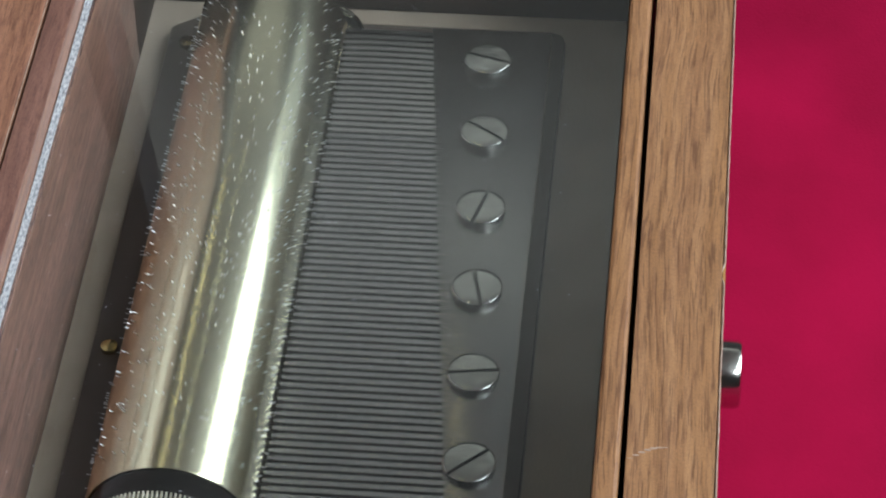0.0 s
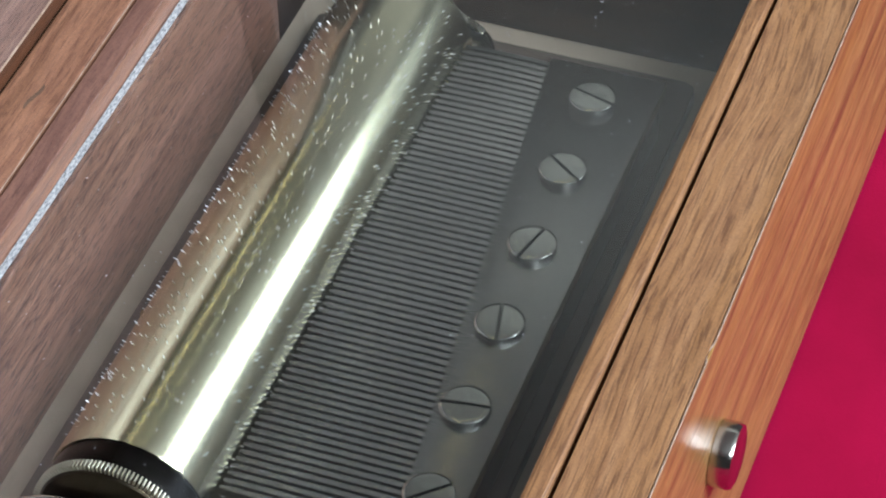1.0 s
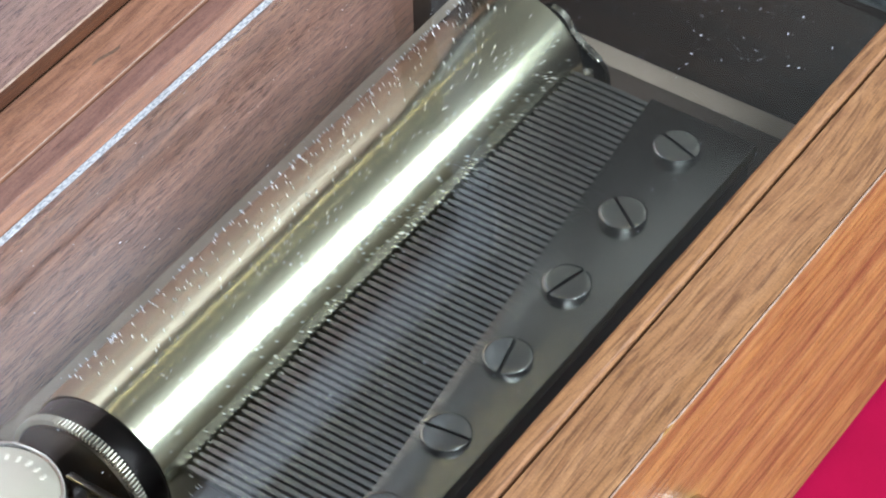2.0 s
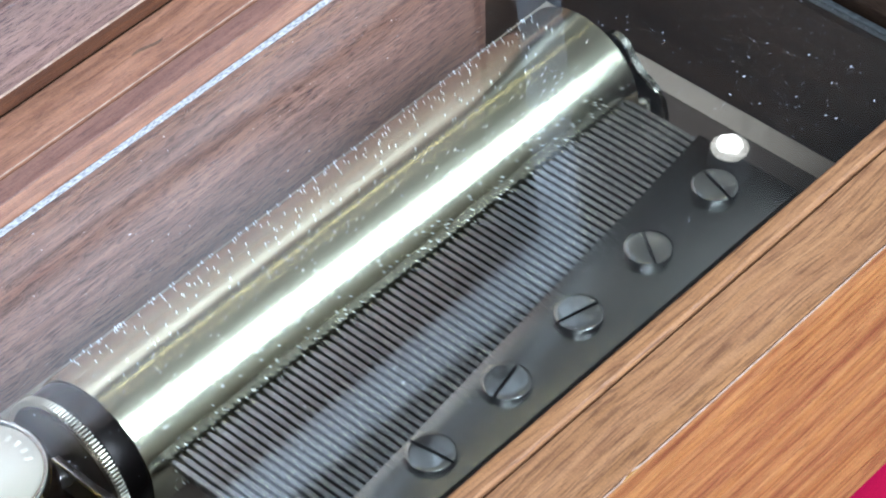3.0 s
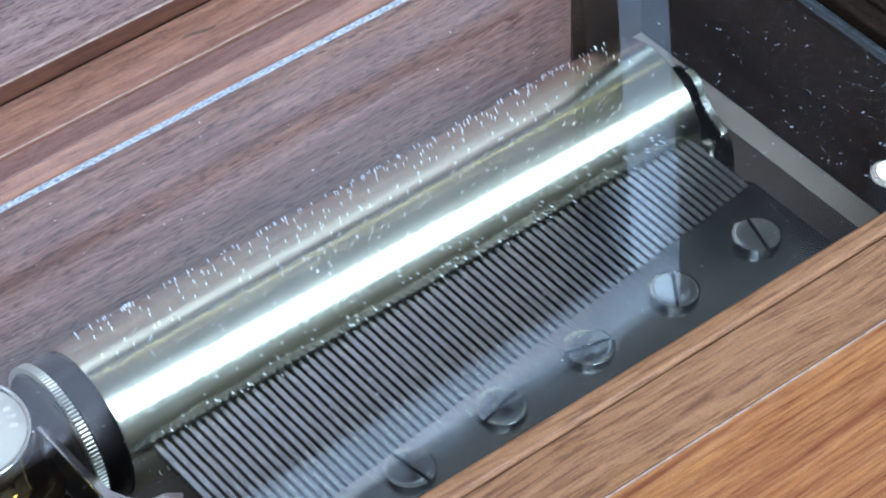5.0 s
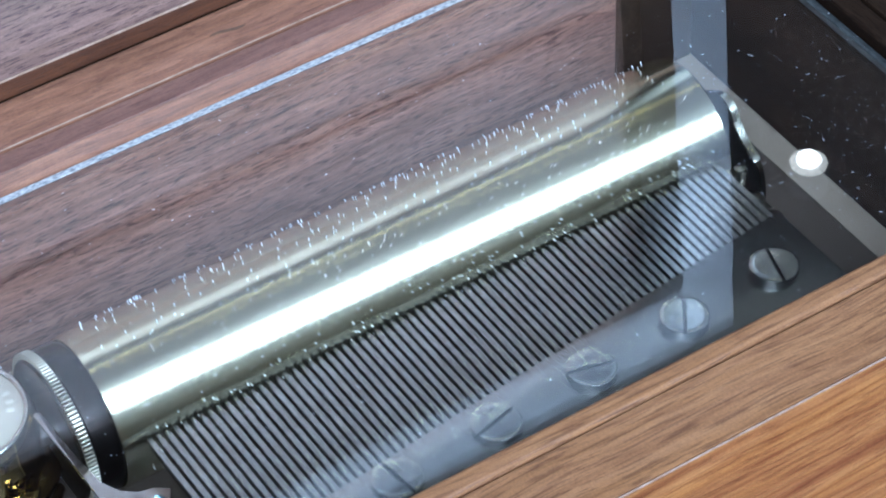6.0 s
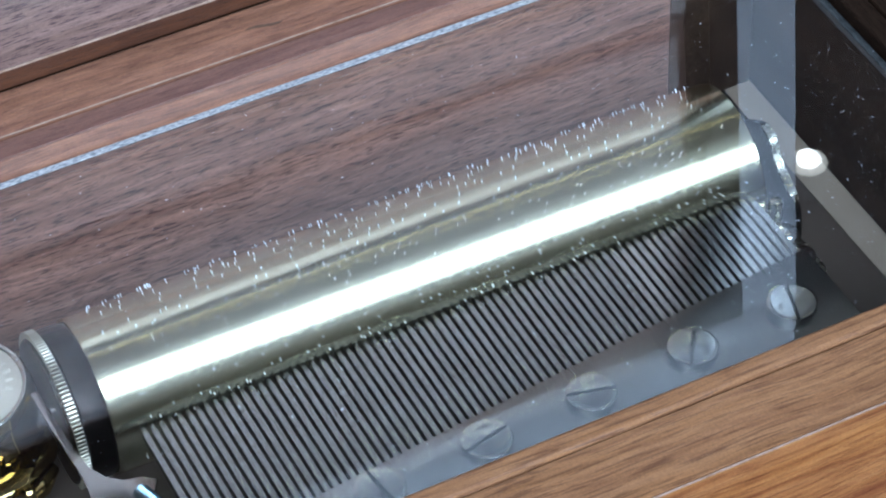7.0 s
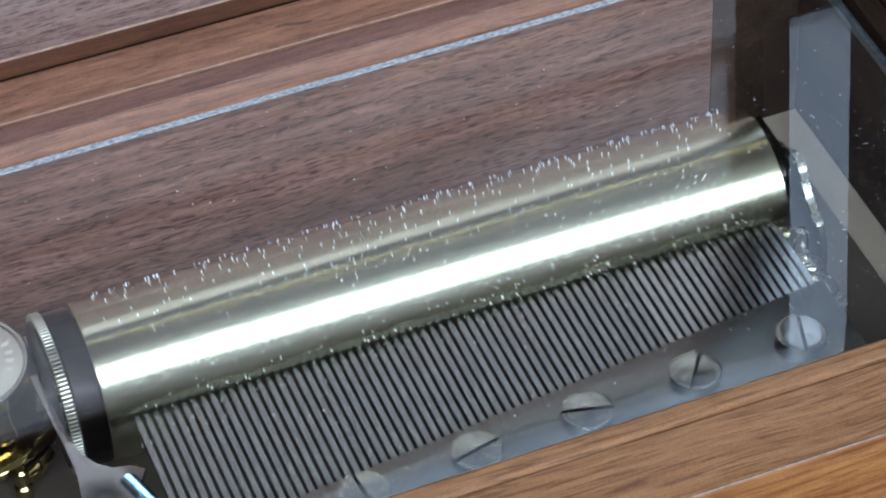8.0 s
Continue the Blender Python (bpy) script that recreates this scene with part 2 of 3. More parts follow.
def piece_mesh(name, bm, mat, smooth=None):
    bmesh.ops.scale(bm, vec=(U, U, U), verts=bm.verts)
    bmesh.ops.recalc_face_normals(bm, faces=bm.faces)
    me = bpy.data.meshes.new(name)
    bm.to_mesh(me)
    bm.free()
    me.materials.append(mat)
    if smooth is not None:
        me.polygons.foreach_set("use_smooth", [True] * len(me.polygons))
        me.set_sharp_from_angle(angle=radians(smooth))
    return me


def box(x0, x1, y0, y1, z0, z1, bevel=0.0, segments=2, bm=None):
    bm = bm or bmesh.new()
    made = bmesh.ops.create_cube(bm, size=1.0, matrix=Matrix.Translation(((x0 + x1) / 2, (y0 + y1) / 2, (z0 + z1) / 2))
                                 @ Matrix.Diagonal((x1 - x0, y1 - y0, z1 - z0, 1)))
    if bevel:
        edges = {e for v in made["verts"] for e in v.link_edges}
        bmesh.ops.bevel(bm, geom=list(edges), offset=bevel, segments=segments, affect="EDGES", profile=0.5)
    return bm


def lathe(profile, axis, centre, steps=64, bm=None):
    """A turned body: profile of (along, radius); along the y or z axis through centre."""
    bm = bm or bmesh.new()
    rings = []
    for a, r in profile:
        ring = []
        for i in range(steps):
            w = 2 * math.pi * i / steps
            c, s = r * math.cos(w), r * math.sin(w)
            at = {"y": (c, a, s), "z": (c, s, a), "x": (a, c, s)}[axis]
            ring.append(bm.verts.new(Vector(at) + Vector(centre)))
        rings.append(ring)
    for p, q in zip(rings, rings[1:]):
        for i in range(steps):
            bm.faces.new((p[i], p[(i + 1) % steps], q[(i + 1) % steps], q[i]))
    bm.faces.new(rings[0])
    bm.faces.new(rings[-1])
    return bm


def prism(outline, axis, a, b, bevel=0.0, bm=None):
    """A flat plate: outline of 2D points, thick from a to b along the axis."""
    bm = bm or bmesh.new()
    lay = {"y": lambda p, d: (p[0], d, p[1]), "z": lambda p, d: (p[0], p[1], d), "x": lambda p, d: (d, p[0], p[1])}[axis]
    lo = [bm.verts.new(lay(p, a)) for p in outline]
    hi = [bm.verts.new(lay(p, b)) for p in outline]
    n = len(outline)
    faces = [bm.faces.new(lo), bm.faces.new(hi)]
    for i in range(n):
        bm.faces.new((lo[i], lo[(i + 1) % n], hi[(i + 1) % n], hi[i]))
    if bevel:
        edges = {e for f in faces for e in f.edges}
        bmesh.ops.bevel(bm, geom=list(edges), offset=bevel, segments=2, affect="EDGES", profile=0.5)
    return bm


def smooth_line(points, steps=8):
    """A smooth open line through 2D points."""
    out = []
    pts = [Vector(p) for p in points]
    for i in range(len(pts) - 1):
        p0, p1, p2, p3 = pts[max(i - 1, 0)], pts[i], pts[i + 1], pts[min(i + 2, len(pts) - 1)]
        for k in range(steps):
            t = k / steps
            out.append(0.5 * ((2 * p1) + (p2 - p0) * t + (2 * p0 - 5 * p1 + 4 * p2 - p3) * t * t + (3 * p1 - p0 - 3 * p2 + p3) * t ** 3))
    out.append(pts[-1])
    return out


# ---- the room, closed round the table ----
bm = bmesh.new()
N = 90
verts = []
for i in range(N + 1):
    for j in range(N + 1):
        x = (i / N * 2 - 1)
        y = (j / N * 2 - 1)
        X, Y = 900 * x * abs(x) ** 0.6, 900 * y * abs(y) ** 0.6
        d = max(abs(X + 16) - 62, abs(Y + 48) - 95, 0)
        h = 1.6 * noise.noise((X * 0.012, Y * 0.02, 3.1)) + 0.7 * noise.noise((X * 0.05, Y * 0.035, 1.7))
        verts.append(bm.verts.new((X, Y, -Z0 - 1.0 + h * min(d / 40, 1) - 0.0)))
for i in range(N):
    for j in range(N):
        a = i * (N + 1) + j
        bm.faces.new((verts[a], verts[a + N + 1], verts[a + N + 2], verts[a + 1]))
cloth = part("tablecloth", bm, RED_CLOTH, None, "deep red velvet cloth laid flat over the table", 60)
tagged(cloth, category="tablecloth")
table = thing("table", 0, 0, -800, "wooden table standing under the red cloth", "table")
part("tabletop", box(-880, 880, -880, 880, -70, -Z0 - 3), WALNUT, table)
for x in (-820, 820):
    for y in (-820, 820):
        part("table_leg", box(x - 35, x + 35, y - 35, y + 35, -799.9, -70.1, 4), WALNUT, table)
for name, b in (("floor", (-3000, 3000, -3000, 3000, -850, -800)), ("ceiling", (-3000, 3000, -3000, 3000, 2350, 2400)),
                ("wall_west", (-3050, -3000, -3000, 3000, -800, 2350)), ("wall_east", (3000, 3050, -3000, 3000, -800, 2350)),
                ("wall_north", (-3000, 3000, 3000, 3050, -800, 2350)), ("wall_south", (-3000, 3000, -3050, -3000, -800, 2350))):
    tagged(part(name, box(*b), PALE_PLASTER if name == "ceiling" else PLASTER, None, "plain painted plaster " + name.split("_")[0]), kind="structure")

# ---- the music box ----
Y_FAR, Y_NEAR = 24.9, -125.0
mbox = thing("music_box", -16, -48, -28, "walnut music box with its lid standing open on red cloth", "music box")
part("front_wall", box(22.95, 32.83, Y_NEAR - 13, Y_FAR + 15.1, -28, 18.0, 0.06), WALNUT, mbox)
part("front_veneer", box(32.86, 33.2, Y_NEAR - 13, Y_FAR + 15.1, -28, 17.7, 0.04), WALNUT_RED, mbox, "orange-brown veneered front face")
# strip paints the glint on the front edge; the dip is a chip
bm = box(32.98, 33.21, Y_NEAR - 13, Y_FAR + 15.1, 17.72, 18.01, 0.12)
bmesh.ops.subdivide_edges(bm, edges=[e for e in bm.edges if abs(e.verts[0].co.y - e.verts[1].co.y) > 100], cuts=260)
for v in bm.verts:
    w = 0.10 * noise.noise((v.co.y * 0.35, 0.3, 0.0)) - 0.9 * math.exp(-((v.co.y + 58.2) / 1.1) ** 2)
    v.co.x += min(w, 0.05) * 0.5
    v.co.z += min(w, 0.03) * 0.25
part("worn_edge", bm, GLINT_AND_SCRATCH, mbox, "pale glint painted along the front edge, with a chip", 40)
back = part("back_wall", box(-64.0, -55.85, Y_NEAR - 13, Y_FAR + 15.1, -28, 20.8, 0.3), WALNUT_TOP, mbox)
# broken strip that paints the light caught by the back wall edge
bm = box(-55.93, -55.83, Y_NEAR - 12, Y_FAR + 13, 20.6, 20.83, 0.05)
bmesh.ops.subdivide_edges(bm, edges=[e for e in bm.edges if abs(e.verts[0].co.y - e.verts[1].co.y) > 100], cuts=240)
for v in bm.verts:
    v.co.z += 0.12 * min(noise.noise((v.co.y * 0.21, 2.3, 0.0)) + 0.1, 0.0)
part("worn_edge", bm, GLINT_AND_SCRATCH, back, "pale glint painted along the back wall edge", 40)
# unseen filler, added dark for the shade in the lid joint
part("hinge_strip", box(-75.0, -64.02, Y_NEAR - 12.5, Y_FAR + 10, -10, 20.55, 0.1), WALNUT_SHADED, mbox, "dark filler added behind the lid joint")
part("end_wall", box(-55.7, 22.3, Y_FAR + 3.3, Y_FAR + 13.5, -28, 19.0, 0.4), WALNUT_SHADED, mbox)
part("end_wall", box(-55.7, 22.3, Y_NEAR - 13, Y_NEAR - 3.3, -28, 19.0, 0.4), WALNUT_SHADED, mbox)
part("bottom_board", box(-55.7, 22.3, Y_NEAR - 3, Y_FAR + 3, -26, -13.1), FLOOR_LINING, mbox, "grey lining on the floor of the case")
part("liner_strip", box(19.4, 22.3, Y_NEAR, Y_FAR, -13.05, 17.95, 0.5), WALNUT, mbox)
part("lining_panel", box(19.18, 19.38, Y_NEAR + 0.2, Y_FAR - 0.2, -13.0, 14.4), LINING, mbox, "grey lining on the inside of the front")
part("liner_strip", box(-55.55, -52.4, Y_NEAR, Y_FAR, 14.55, 20.05, 0.05), WALNUT_TOP, mbox)
# liner top split off, its weaker light put in as darker wood
part("liner_cap", box(-55.55, -52.35, Y_NEAR, Y_FAR, 20.08, 20.5, 0.12), WALNUT_LINER_TOP, mbox, "reddish top of the liner, darkened for weaker light")
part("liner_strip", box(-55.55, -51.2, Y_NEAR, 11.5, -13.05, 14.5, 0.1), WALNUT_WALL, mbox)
# far end of the back liner split off to paint its shade
part("liner_block", box(-55.55, -51.2, 11.52, Y_FAR, -13.05, 14.5, 0.1), WALNUT_SHADED, mbox, "far end of the liner, coloured dark for its shade")
part("liner_strip", box(-55.5, 22.0, Y_FAR + 0.02, Y_FAR + 3.25, -13.05, 18.5, 0.4), WALNUT_SHADED, mbox)
part("liner_strip", box(-55.5, 22.0, Y_NEAR - 3.25, Y_NEAR - 0.02, -13.05, 18.5, 0.4), WALNUT_SHADED, mbox)

# the open lid, standing up behind
LY0, LY1, LZ0, LZ1 = Y_NEAR - 13, 39.1, 20.83, 111.3
RAIL, STILE = 11.6, 9.9
LEAN = Matrix.Translation((-64, 0, LZ0)) @ Matrix.Rotation(radians(6.0), 4, "Y") @ Matrix.Translation((64, 0, -LZ0))


def lid_board(name, x0, x1, y0, y1, z0, z1, bevel, mat, parent, label=""):
    bm = box(x0, x1, y0, y1, z0, z1, bevel, 7 if bevel > 1 else 2)
    bmesh.ops.transform(bm, matrix=LEAN, verts=bm.verts)
    return part(name, bm, mat, parent, label, 50 if bevel > 1 else None)


lid = lid_board("lid", -84.0, -80.0, LY0 + 1, LY1 - 1, LZ0 + 3, LZ1 - 1, 0.3, WALNUT_RED, mbox, "open walnut lid, rim sheen put in as silver")
lid_board("lid_rail", -79.97, -64, LY0, 21.0, LZ0, 24.2, 0.2, WALNUT_DARK, lid)
lid_board("lid_rail", -79.97, -64.1, LY0, 21.0, 24.25, 38.5, 0.3, WALNUT_LID, lid)
# lid rail glint, painted as a pale strip
lid_board("worn_edge", -64.2, -63.93, LY0 + 0.1, 20.9, 24.1, 24.34, 0.05, GLINT_AND_SCRATCH, lid, "pale glint painted along the lid rail edge")
# corner split off from the rails and darkened for shade
lid_board("lid_corner", -79.97, -64.3, 21.05, LY1, LZ0, 38.5, 0.3, WALNUT_SHADED, lid, "lid corner, coloured dark for its shade")
lid_board("lid_rail", -79.97, -64, LY0, LY1, LZ1 - RAIL, LZ1, 0.4, RIM_SHEEN, lid, "lid rim, its sheen put in as silvery metal")
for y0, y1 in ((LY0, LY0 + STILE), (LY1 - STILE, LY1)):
    lid_board("lid_stile", -79.97, -64, y0, y1, 38.55, LZ1 - RAIL - 0.05, 0.06, RIM_SHEEN, lid, "lid rim, its sheen put in as silvery metal")
# recessed back and upper panel below carry shade in their colour
lid_board("lid_back", -79.95, -72, LY0 + STILE + 0.05, LY1 - STILE - 0.05, 38.55, 70.0, 0.2, WALNUT_SHADED, lid, "recessed lid back, coloured dark for its shade")
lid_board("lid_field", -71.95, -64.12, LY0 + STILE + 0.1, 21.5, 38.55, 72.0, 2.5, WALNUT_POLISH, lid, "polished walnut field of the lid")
lid_board("lid_panel", -79.95, -74, LY0 + STILE + 0.05, LY1 - STILE - 0.05, 70.05, LZ1 - RAIL - 0.05, 0.2, WALNUT_SHADED, lid, "upper lid panel, coloured dark for its shade")

# push button on the front
part("button", lathe([(33.0, 3.2), (33.3, 4.3), (35.4, 4.3), (35.9, 4.1), (36.1, 3.6), (36.15, 0.5)], "x", (0, -52.9, -4.3), 40), NICKEL, mbox, "round nickel push button", 40)

# ---- glass cover ----
glass = thing("glass_cover", -16, -48, 14.6, "clear dusty glass pane lying over the movement", "glass pane")
GT = 16.6
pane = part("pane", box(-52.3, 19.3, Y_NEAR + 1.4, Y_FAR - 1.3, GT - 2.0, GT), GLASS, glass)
pane.visible_shadow = False
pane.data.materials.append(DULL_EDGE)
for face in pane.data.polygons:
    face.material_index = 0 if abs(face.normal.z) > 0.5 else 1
part("ground_edge", box(-52.3, -51.3, Y_NEAR + 0.1, Y_FAR - 0.1, GT + 0.004, GT + 0.07, 0.02), GROUND, glass, "frosted ground edge")
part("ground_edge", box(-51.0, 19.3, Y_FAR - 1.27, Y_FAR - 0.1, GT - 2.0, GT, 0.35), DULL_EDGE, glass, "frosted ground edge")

# ---- the movement ----
mv = thing("musical_movement", -18, -40, -13, "cylinder musical movement with steel comb and brass cylinder", "music movement")
part("bedplate", prism([(-47.2, -118), (9.7, -118), (9.7, 17.3), (9.1, 18.7), (7.7, 19.3), (-43.5, 19.3), (-47.2, 16.5)], "z", -13.05, -10.8, 0.3), BRONZE, mv, "dark bronze painted bedplate", 30)

CX, CZ, CR = -30.8, -4.0, 10.5
barrel = part("cylinder", lathe([(-84.7, CR - 0.6), (-84.7, CR - 0.1), (-84.5, CR), (8.6, CR), (8.8, CR - 0.15), (8.8, 8.4)], "y", (CX, 0, CZ), 160), BRASS, mv, "pale brass pinned cylinder", 35)
part("arbor", lathe([(-117, 1.6), (13, 1.6)], "y", (CX, 0, CZ), 24), SILVER, mv, "", 40)

# comb: plate, teeth, base
ZT = -1.15
TEETH = 72
TIP = -20.3
Y1, Y0 = 6.3, -81.9
PITCH = (Y1 - Y0) / TEETH


def root(y):
    return -8.2 - (y - 6.0) * 0.112


plate = [(8.4, Y0 - 1.5), (8.4, 7.1), (root(7.0), 7.1), (root(Y0 - 1.5), Y0 - 1.5)]
comb = part("comb", prism(plate, "z", ZT - 2.2, ZT, 0.12), STEEL, mv, "dark steel tuned comb", 30)
part("comb_base", prism([(7.6, Y0 - 3), (7.6, 6.4), (root(6) + 1.5, 6.4), (root(Y0) + 1.5, Y0 - 3)], "z", -10.78, ZT - 2.23, 0.2), BRONZE, mv, "dark bronze comb base", 30)
# one tooth, one unit long, tapering to a narrow tip; the short treble teeth are arched upwards
HW = PITCH * 0.31
TREBLE = 18


def tooth_mesh(arch, mat):
    bm = bmesh.new()
    rings = []
    steps = [0.0] + ([0.12 * k for k in range(1, 8)] if arch else []) + [0.955, 0.965, 1.0]
    for x in steps:
        h = HW if x < 0.96 else HW * (0.72 if x < 0.99 else 0.66)
        top = 4 * arch * x * (1 - x)
        low = top - 1.6 + 0.73 * x - (0.12 * x if x < 0.99 else 0.0)
        rings.append([bm.verts.new(c) for c in ((-x, -h, low), (-x, h, low), (-x, h, top), (-x, -h, top))])
    for p, q in zip(rings, rings[1:]):
        for i in range(4):
            bm.faces.new((p[i], p[(i + 1) % 4], q[(i + 1) % 4], q[i]))
    bm.faces.new(rings[0]), bm.faces.new(rings[-1])
    return piece_mesh("tooth", bm, mat, 30)


TOOTH = tooth_mesh(0.0, TOOTH_STEEL)
ARCHED = [tooth_mesh(0.15 * (1 - k / TREBLE), TREBLE_STEEL) for k in range(TREBLE)]
for i in range(TEETH):
    y = Y1 - (i + 0.5) * PITCH
    length = root(y) - TIP + 0.05
    piece("tooth", ARCHED[i] if i < TREBLE else TOOTH, comb, Matrix.Translation((root(y) + 0.05, y, ZT)) @ Matrix.Diagonal((length, 1, 1, 1)))

# comb screws with slotted heads
SLOTS = (-16, -35, 75, 103, 8, 43)


def slotted_screw():
    """A slightly domed head with a slot cut across it."""
    bm = bmesh.new()
    r, w, rows, cols = 3.25, 0.26, 9, 16
    for sgn in (1, -1):
        grid = []
        for j in range(rows + 1):
            y = w + (r * 0.998 - w) * math.sin(j / rows * math.pi / 2)
            half = math.sqrt(max(r * r - y * y, 0.0))
            line = []
            for i in range(cols + 1):
                x = -half * math.cos(math.pi * i / cols)
                line.append((x, sgn * y, -0.05 * (x * x + y * y) / (r * r) - 0.12 * max(0.0, math.hypot(x, y) / r - 0.9) ** 2 / 0.01 - 0.08 * math.exp(-((x - 0.9) ** 2 + (y - 1.3) ** 2) / 0.12)))
            grid.append(line)
        verts = [[bm.verts.new(c) for c in line] for line in grid]
        for p, q in zip(verts, verts[1:]):
            for i in range(cols):
                bm.faces.new((p[i], p[i + 1], q[i + 1], q[i]))
        border = verts[0] + [l[-1] for l in verts[1:]] + verts[-1][-2::-1] + [l[0] for l in verts[-2:0:-1]]
        low = [bm.verts.new((v.co.x, v.co.y, -0.9)) for v in border]
        for i in range(len(border)):
            k = (i + 1) % len(border)
            bm.faces.new((border[i], border[k], low[k], low[i]))
        bm.faces.new(low)
    bmesh.ops.remove_doubles(bm, verts=bm.verts, dist=0.001)
    lathe([(-7, 1.6), (-1.16, 1.6)], "z", (0, 0, 0), 20, bm)
    return piece_mesh("comb_screw", bm, SCREW_STEEL, 35)


SCREW = slotted_screw()
SCREW.materials.append(SCREW_SHADED)
# faces that don't look up get the shaded copy
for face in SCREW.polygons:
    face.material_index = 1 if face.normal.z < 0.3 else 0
COLLAR = piece_mesh("screw_collar", lathe([(-1.14, 3.24), (-0.92, 3.25)], "z", (0, 0, 0), 44), SCREW_SHADED, 30)
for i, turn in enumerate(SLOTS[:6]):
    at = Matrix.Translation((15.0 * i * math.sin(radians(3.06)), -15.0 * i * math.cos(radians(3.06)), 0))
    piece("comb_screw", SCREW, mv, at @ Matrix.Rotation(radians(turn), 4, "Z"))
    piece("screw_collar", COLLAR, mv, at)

# great wheel beside the cylinder
part("end_cap", lathe([(-88.2, CR - 0.5), (-88.0, CR - 0.35), (-85.0, CR - 0.35), (-84.72, CR - 0.5)], "y", (CX, 0, CZ), 120), DARK_STEEL, mv, "dark glossy end cap", 35)
wheel = part("great_wheel", lathe([(-90.1, 4.0), (-90.1, CR - 1.6), (-89.95, CR - 1.0), (-89.6, CR - 0.75), (-88.25, CR - 0.7)], "y", (CX, 0, CZ), 120), DARK_BRASS, mv, "dark toothed brass wheel", 35)
COGS = 120
COG = piece_mesh("cog", box(-0.13, 0.13, -0.62, 0.62, -0.3, 0.55, 0.06, 1), COG_BRASS)
for i in range(COGS):
    a = 2 * math.pi * i / COGS
    piece("cog", COG, wheel, Matrix.Translation((CX, -89.0, CZ)) @ Matrix.Rotation(a, 4, "Y") @ Matrix.Translation((0, 0, CR - 0.5)))

# spring drum beside the wheel
DX, DY = -35.3, -99.8
drum = part("spring_drum", lathe([(-10.75, 9.9), (-3.2, 9.9), (-1.0, 9.6), (0.2, 9.1), (0.7, 8.75)], "z", (DX, DY, 0), 72), BRIGHT_BRASS, mv, "polished brass spring drum", 50)
part("drum_cap", lathe([(0.72, 8.7), (0.95, 8.6), (1.1, 8.3), (1.1, 0.2)], "z", (DX, DY, 0), 72), SATIN_BRASS, drum, "pale satin cap with raised marks", 40)
part("drum_flange", lathe([(-9.2, 10.2), (-9.0, 11.6), (-8.3, 12.1), (-7.6, 11.8), (-7.3, 10.9), (-7.25, 9.95)], "z", (DX, DY, 0), 80), BRIGHT_BRASS, drum, "", 60)
part("cap_rim", lathe([(0.75, 8.75), (1.0, 9.0), (1.35, 8.95), (1.5, 8.6), (1.35, 8.25), (1.12, 8.1), (0.8, 8.05)], "z", (DX, DY, 0), 80), NICKEL, drum, "polished rounded rim", 60)
for k in range(6):
    a = radians(128 - 13 * k)
    bm = box(-0.3, 0.3, -0.5, 0.5, 1.1, 1.13, 0.01, 1)
    bmesh.ops.transform(bm, matrix=Matrix.Translation((DX, DY, 0)) @ Matrix.Rotation(a - math.pi / 2, 4, "Z") @ Matrix.Translation((0, 6.6, 0)), verts=bm.verts)
    part("raised_mark", bm, CAP_MARK, drum)

# stop lever of bright steel and its spring
lever = [(-30.6, -91.9), (-24.6, -91.4), (-19.9, -90.9), (-15.6, -90.5), (-11.5, -91.2), (-6.0, -92.0), (-4.5, -88.0), (-8.0, -85.5),
         (-12.6, -82.6), (-14.0, -84.4), (-14.2, -86.4), (-15.8, -88.2), (-18.0, -89.6), (-24.4, -90.4), (-30.4, -90.9)]
bm = prism(lever, "z", -0.7, 0.0, 0.12)
for v in bm.verts:
    v.co.z += -2.2 + 3.0 * max(0.0, (-v.co.x - 16.0)) / 15.0
part("stop_lever", bm, SILVER, mv, "bright steel stop lever", 30)
part("lever_post", lathe([(-10.75, 1.3), (-3.0, 1.3)], "z", (-8.5, -88.5, 0), 20), SILVER, mv, "", 40)
bm = bmesh.new()
R0, TURNS, SEG = 1.05, 18, 12
path = []
for k in range(TURNS * SEG + 1):
    a = 2 * math.pi * k / SEG
    path.append(Vector((-11.8 + 7.0 * k / (TURNS * SEG), -85.2 + R0 * math.cos(a) + 2.2 * k / (TURNS * SEG), -2.4 + R0 * math.sin(a))))
rings = []
for k, c in enumerate(path):
    d = (path[min(k + 1, len(path) - 1)] - path[max(k - 1, 0)]).normalized()
    n = d.cross(Vector((1, 0, 0))).normalized()
    q = d.cross(n)
    rings.append([bm.verts.new(c + 0.15 * (n * math.cos(w) + q * math.sin(w))) for w in (0, 1.57, 3.14, 4.71)])
for p, q in zip(rings, rings[1:]):
    for i in range(4):
        bm.faces.new((p[i], p[(i + 1) % 4], q[(i + 1) % 4], q[i]))
part("coil_spring", bm, BLUE_STEEL, mv, "bluish steel coil spring", 80)

# brass governor arm under the lever
bm = prism([(-26.3, -91.6), (-25.3, -91.3), (-22.6, -93.6), (-21.6, -96.2), (-22.7, -96.6), (-23.6, -94.2)], "z", -9.3, -7.9, 0.25)
part("governor_arm", bm, BRIGHT_BRASS, mv, "polished brass arm", 40)
part("governor_post", lathe([(-10.75, 1.2), (-9.0, 1.2), (-8.7, 0.9), (-6.4, 0.9), (-6.1, 0.6)], "z", (-22.1, -96.4, 0), 20), BRIGHT_BRASS, mv, "polished brass post", 40)

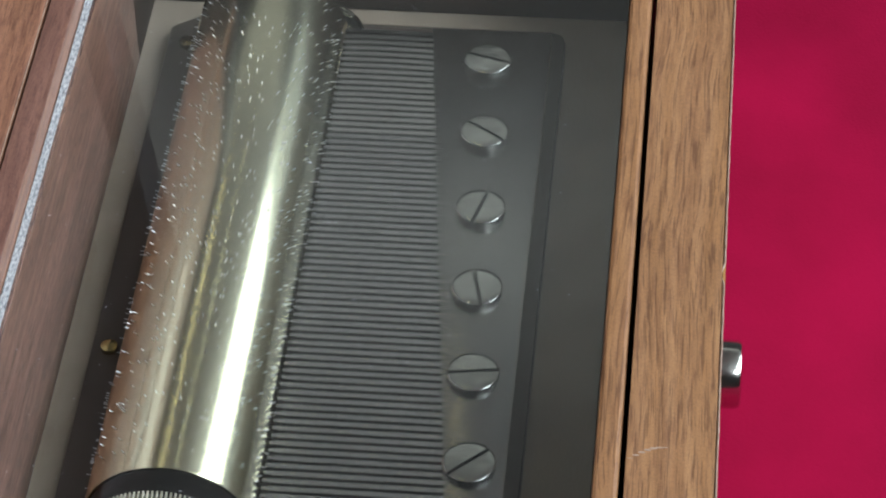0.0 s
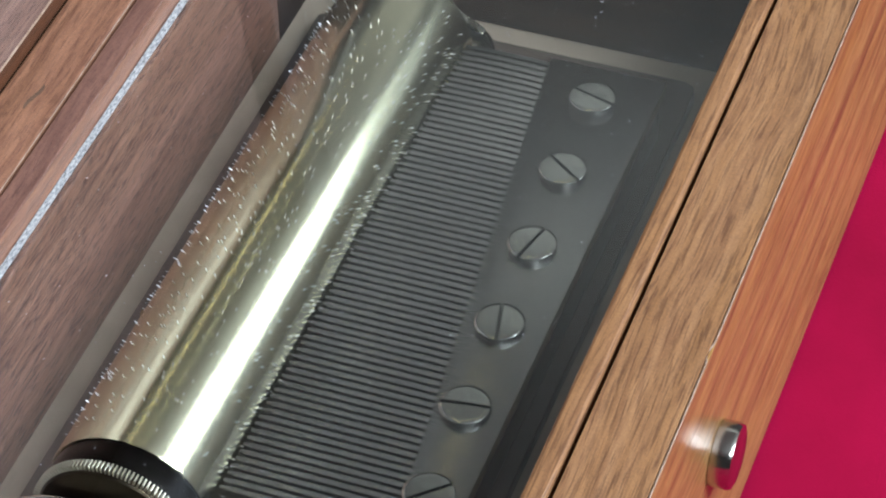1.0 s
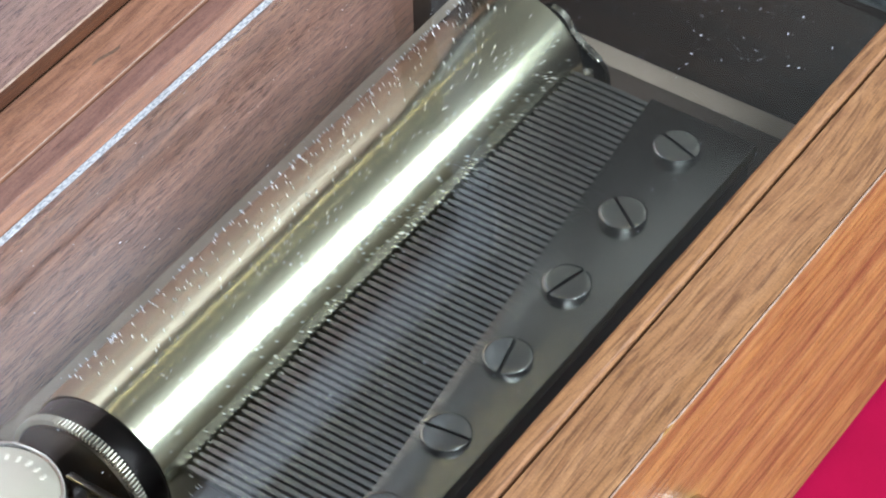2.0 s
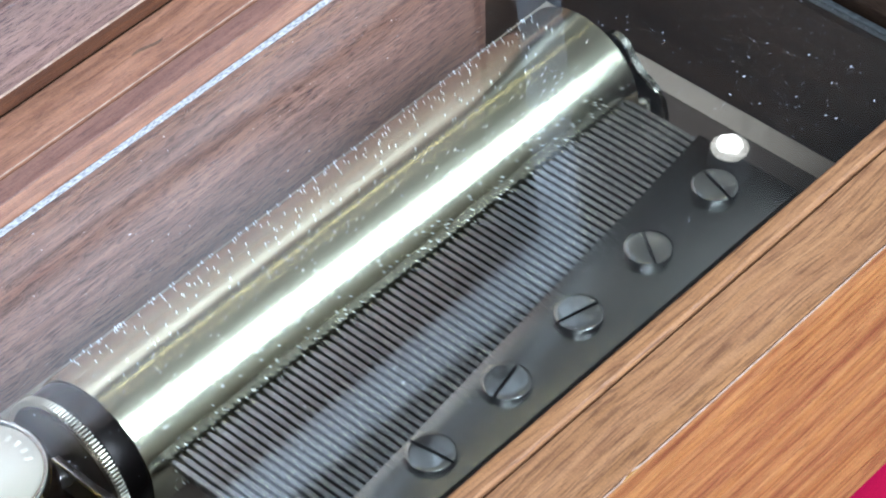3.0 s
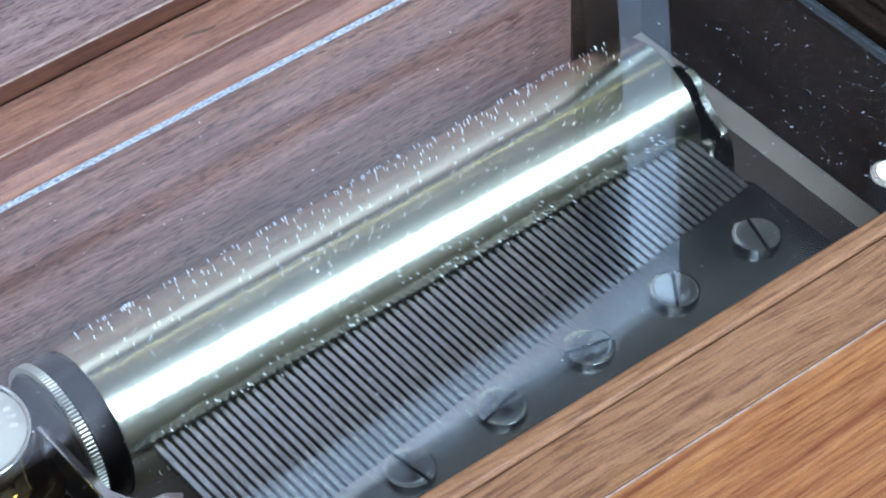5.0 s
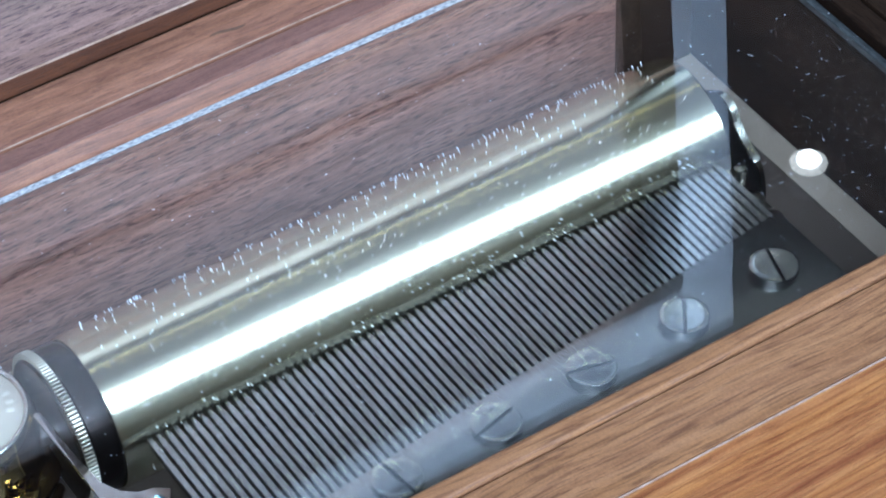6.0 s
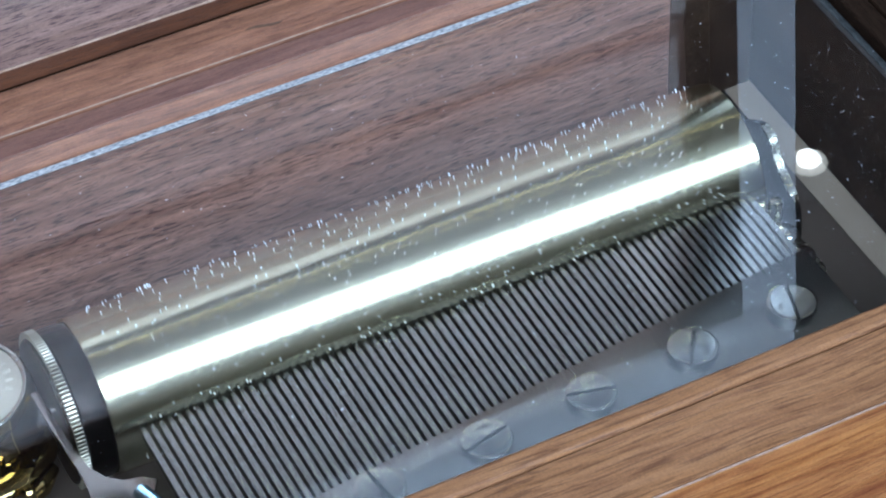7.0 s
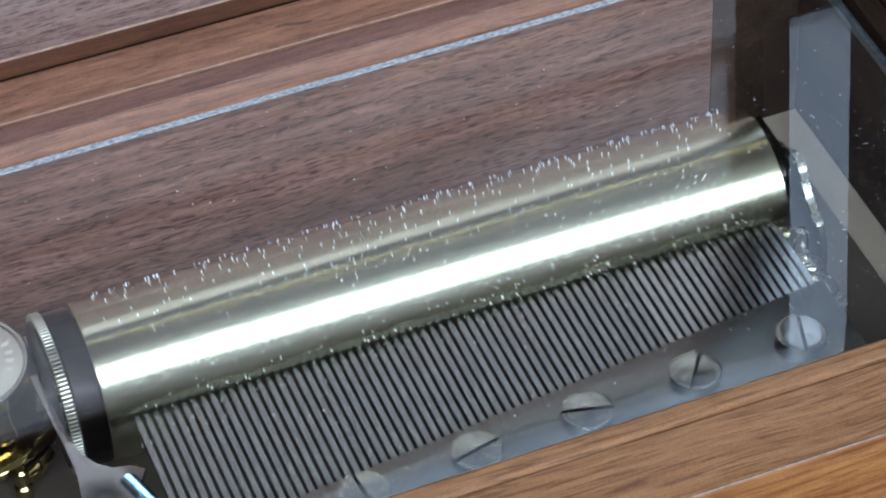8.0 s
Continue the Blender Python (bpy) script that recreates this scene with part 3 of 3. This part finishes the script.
# far bearing bracket
edge = smooth_line([(-33.0, -1.0), (-29.5, 1.5), (-27.6, 1.8), (-26.0, 0.9), (-24.9, -0.8), (-23.6, -2.2), (-21.8, -3.3), (-20.2, -4.3), (-19.2, -5.6), (-18.6, -8.0), (-18.4, -10.75)], 6)
outline = [(v.x, v.y) for v in edge] + [(-41.5, -10.75), (-40.6, -4.0), (-39.5, -0.6)]
bracket = part("bearing_bracket", prism(outline, "y", 12.6, 13.4, 0.1), DARK_BRASS, mv, "curved dark bearing bracket, its lit edge put in as gold", 40)
# the plate's lit edge, painted as a strip of brighter brass
crest = edge[9:43]
rim = [(v.x + 0.05, v.y + 0.05) for v in crest] + [(v.x - 0.2, v.y - 0.3) for v in reversed(crest)]
part("bracket_rim", prism(rim, "y", 12.45, 13.55, 0.1), BRACKET, bracket, "lit plate edge put in as gold", 40)
part("bracket_foot", box(-20.5, -10.2, 8.0, 12.4, -10.75, -8.9, 0.45), BRACKET, bracket, "brass foot of the bracket", 40)
BRACKET_SCREW = piece_mesh("bracket_screw", lathe([(0, 1.75), (0.9, 1.75), (1.35, 1.45), (1.6, 0.9), (1.68, 0.1)], "z", (0, 0, 0), 28), NICKEL, 60)
for x, y in ((-17.6, 10.4), (-13.0, 10.2)):
    piece("bracket_screw", BRACKET_SCREW, bracket, Matrix.Translation((x, y, -8.88)))
part("stud", lathe([(-10.75, 1.0), (-5.2, 1.0), (-4.8, 0.8), (-4.6, 0.2)], "z", (-20.9, 10.6, 0), 20), BRACKET, bracket, "small brass stud", 40)
part("bearing_nut", lathe([(9.3, 2.4), (11.65, 2.4)], "y", (CX, 0, CZ), 6), DARK_STEEL, mv)
for x, y in ((-44.8, -49.2), (-44.3, 12.5)):
    part("bed_screw", lathe([(-10.78, 1.1), (-10.0, 1.1), (-9.8, 0.8), (-9.75, 0.1)], "z", (x, y, 0), 20), BRIGHT_BRASS, mv, "small brass screw", 40)

# pins
random.seed(7)
bm = bmesh.new()
lathe([(-0.3, 0.06), (0.4, 0.06), (0.47, 0.045)], "z", (0, 0, 0), 6, bm)
PIN = piece_mesh("pin", bm, PIN_STEEL)
places = []
for i in range(900):
    y = Y1 - (random.randrange(TEETH) + 0.5 + random.choice((-0.18, 0.18))) * PITCH
    a = random.uniform(-20, 215)
    places.append((y, a))
for y, a in places[:300]:
    piece("pin", PIN, barrel, Matrix.Translation((CX, y, CZ)) @ Matrix.Rotation(radians(90 - a), 4, "Y") @ Matrix.Translation((0, 0, CR)))
bm = bmesh.new()
for y, a in places[300:]:
    m = Matrix.Translation((CX, y, CZ)) @ Matrix.Rotation(radians(90 - a), 4, "Y") @ Matrix.Translation((0, 0, CR))
    bmesh.ops.create_cone(bm, segments=6, radius1=0.06, radius2=0.05, depth=0.77, cap_ends=True, matrix=m @ Matrix.Translation((0, 0, 0.085)))
tagged(part("pins", bm, PIN_STEEL, barrel), kind="stuff")

# marks on the wood
bm = bmesh.new()
ring = [bm.verts.new((-59.6 + 0.3 * math.cos(a) + 0.12 * math.sin(3 * a) + 0.35 * math.sin(a), -45.2 + 2.6 * math.sin(a), 20.83)) for a in [2 * math.pi * k / 24 for k in range(24)]]
bm.faces.new(ring)
part("knot", bm, DARK_KNOT, back, "dark knot in the wood")

bm = bmesh.new()
for k in range(7):
    t = k / 6
    a, b = 23.4 + 3.8 * t, -88.8 + 1.2 * t + 0.9 * math.sin(2.2 * t)
    w = 0.16 * math.sin(math.pi * (0.1 + 0.85 * (1 - t)))
    bmesh.ops.create_icosphere(bm, subdivisions=1, radius=1.0, matrix=Matrix.Translation((a, b, 18.0)) @ Matrix.Diagonal((0.5, w + 0.03, 0.03, 1)))
# a real scratch, sharing the pale tone of the painted glints
part("scratch", bm, GLINT_AND_SCRATCH, mbox, "pale curved scratch in the front rail")

# dust and fibres on the glass
random.seed(11)
bm = bmesh.new()
for i in range(1150):
    x, y = random.uniform(-50, 19), random.uniform(-100, 25)
    if i % 2:
        x, y = random.gauss(2, 16), random.gauss(12, 12)
    if not (-50 < x < 19 and -110 < y < 25):
        continue
    r = random.choice((0.02, 0.022, 0.025, 0.03, 0.035, 0.035, 0.045, 0.06)) * random.uniform(0.8, 1.35)
    long = random.choice((1, 1, 1.4, 2, 3.5))
    turn = random.uniform(0, math.pi)
    m = Matrix.Translation((x, y, GT + 0.02)) @ Matrix.Rotation(turn, 4, "Z") @ Matrix.Diagonal((r * long, r, 0.03, 1))
    bmesh.ops.create_icosphere(bm, subdivisions=1, radius=1.0, matrix=m)
tagged(part("dust", bm, DUST, None, "fine white dust specks lying on the glass"), category="dust", kind="stuff")

# one lamp mirrored in the glass; added copies keep its spot in view
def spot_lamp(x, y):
    lamp = thing("spot_lamp", x, y, 2330, "round white ceiling spot lamp from an added row, switched on", "lamp", "ceiling spot lamps")
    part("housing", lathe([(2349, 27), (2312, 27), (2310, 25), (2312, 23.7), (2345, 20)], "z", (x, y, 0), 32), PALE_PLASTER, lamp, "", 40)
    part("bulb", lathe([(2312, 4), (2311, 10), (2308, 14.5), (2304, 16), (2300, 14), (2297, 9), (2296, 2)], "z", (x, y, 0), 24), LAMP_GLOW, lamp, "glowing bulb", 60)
    # ring added for the halo, not a part of the lamp
    part("halo_ring", lathe([(2314, 4.5), (2313, 19), (2311, 23), (2308, 23.5), (2306, 19), (2305, 4.5)], "z", (x, y, 0), 32), LAMP_HALO, lamp, "glowing ring that paints the spot's soft halo", 60)


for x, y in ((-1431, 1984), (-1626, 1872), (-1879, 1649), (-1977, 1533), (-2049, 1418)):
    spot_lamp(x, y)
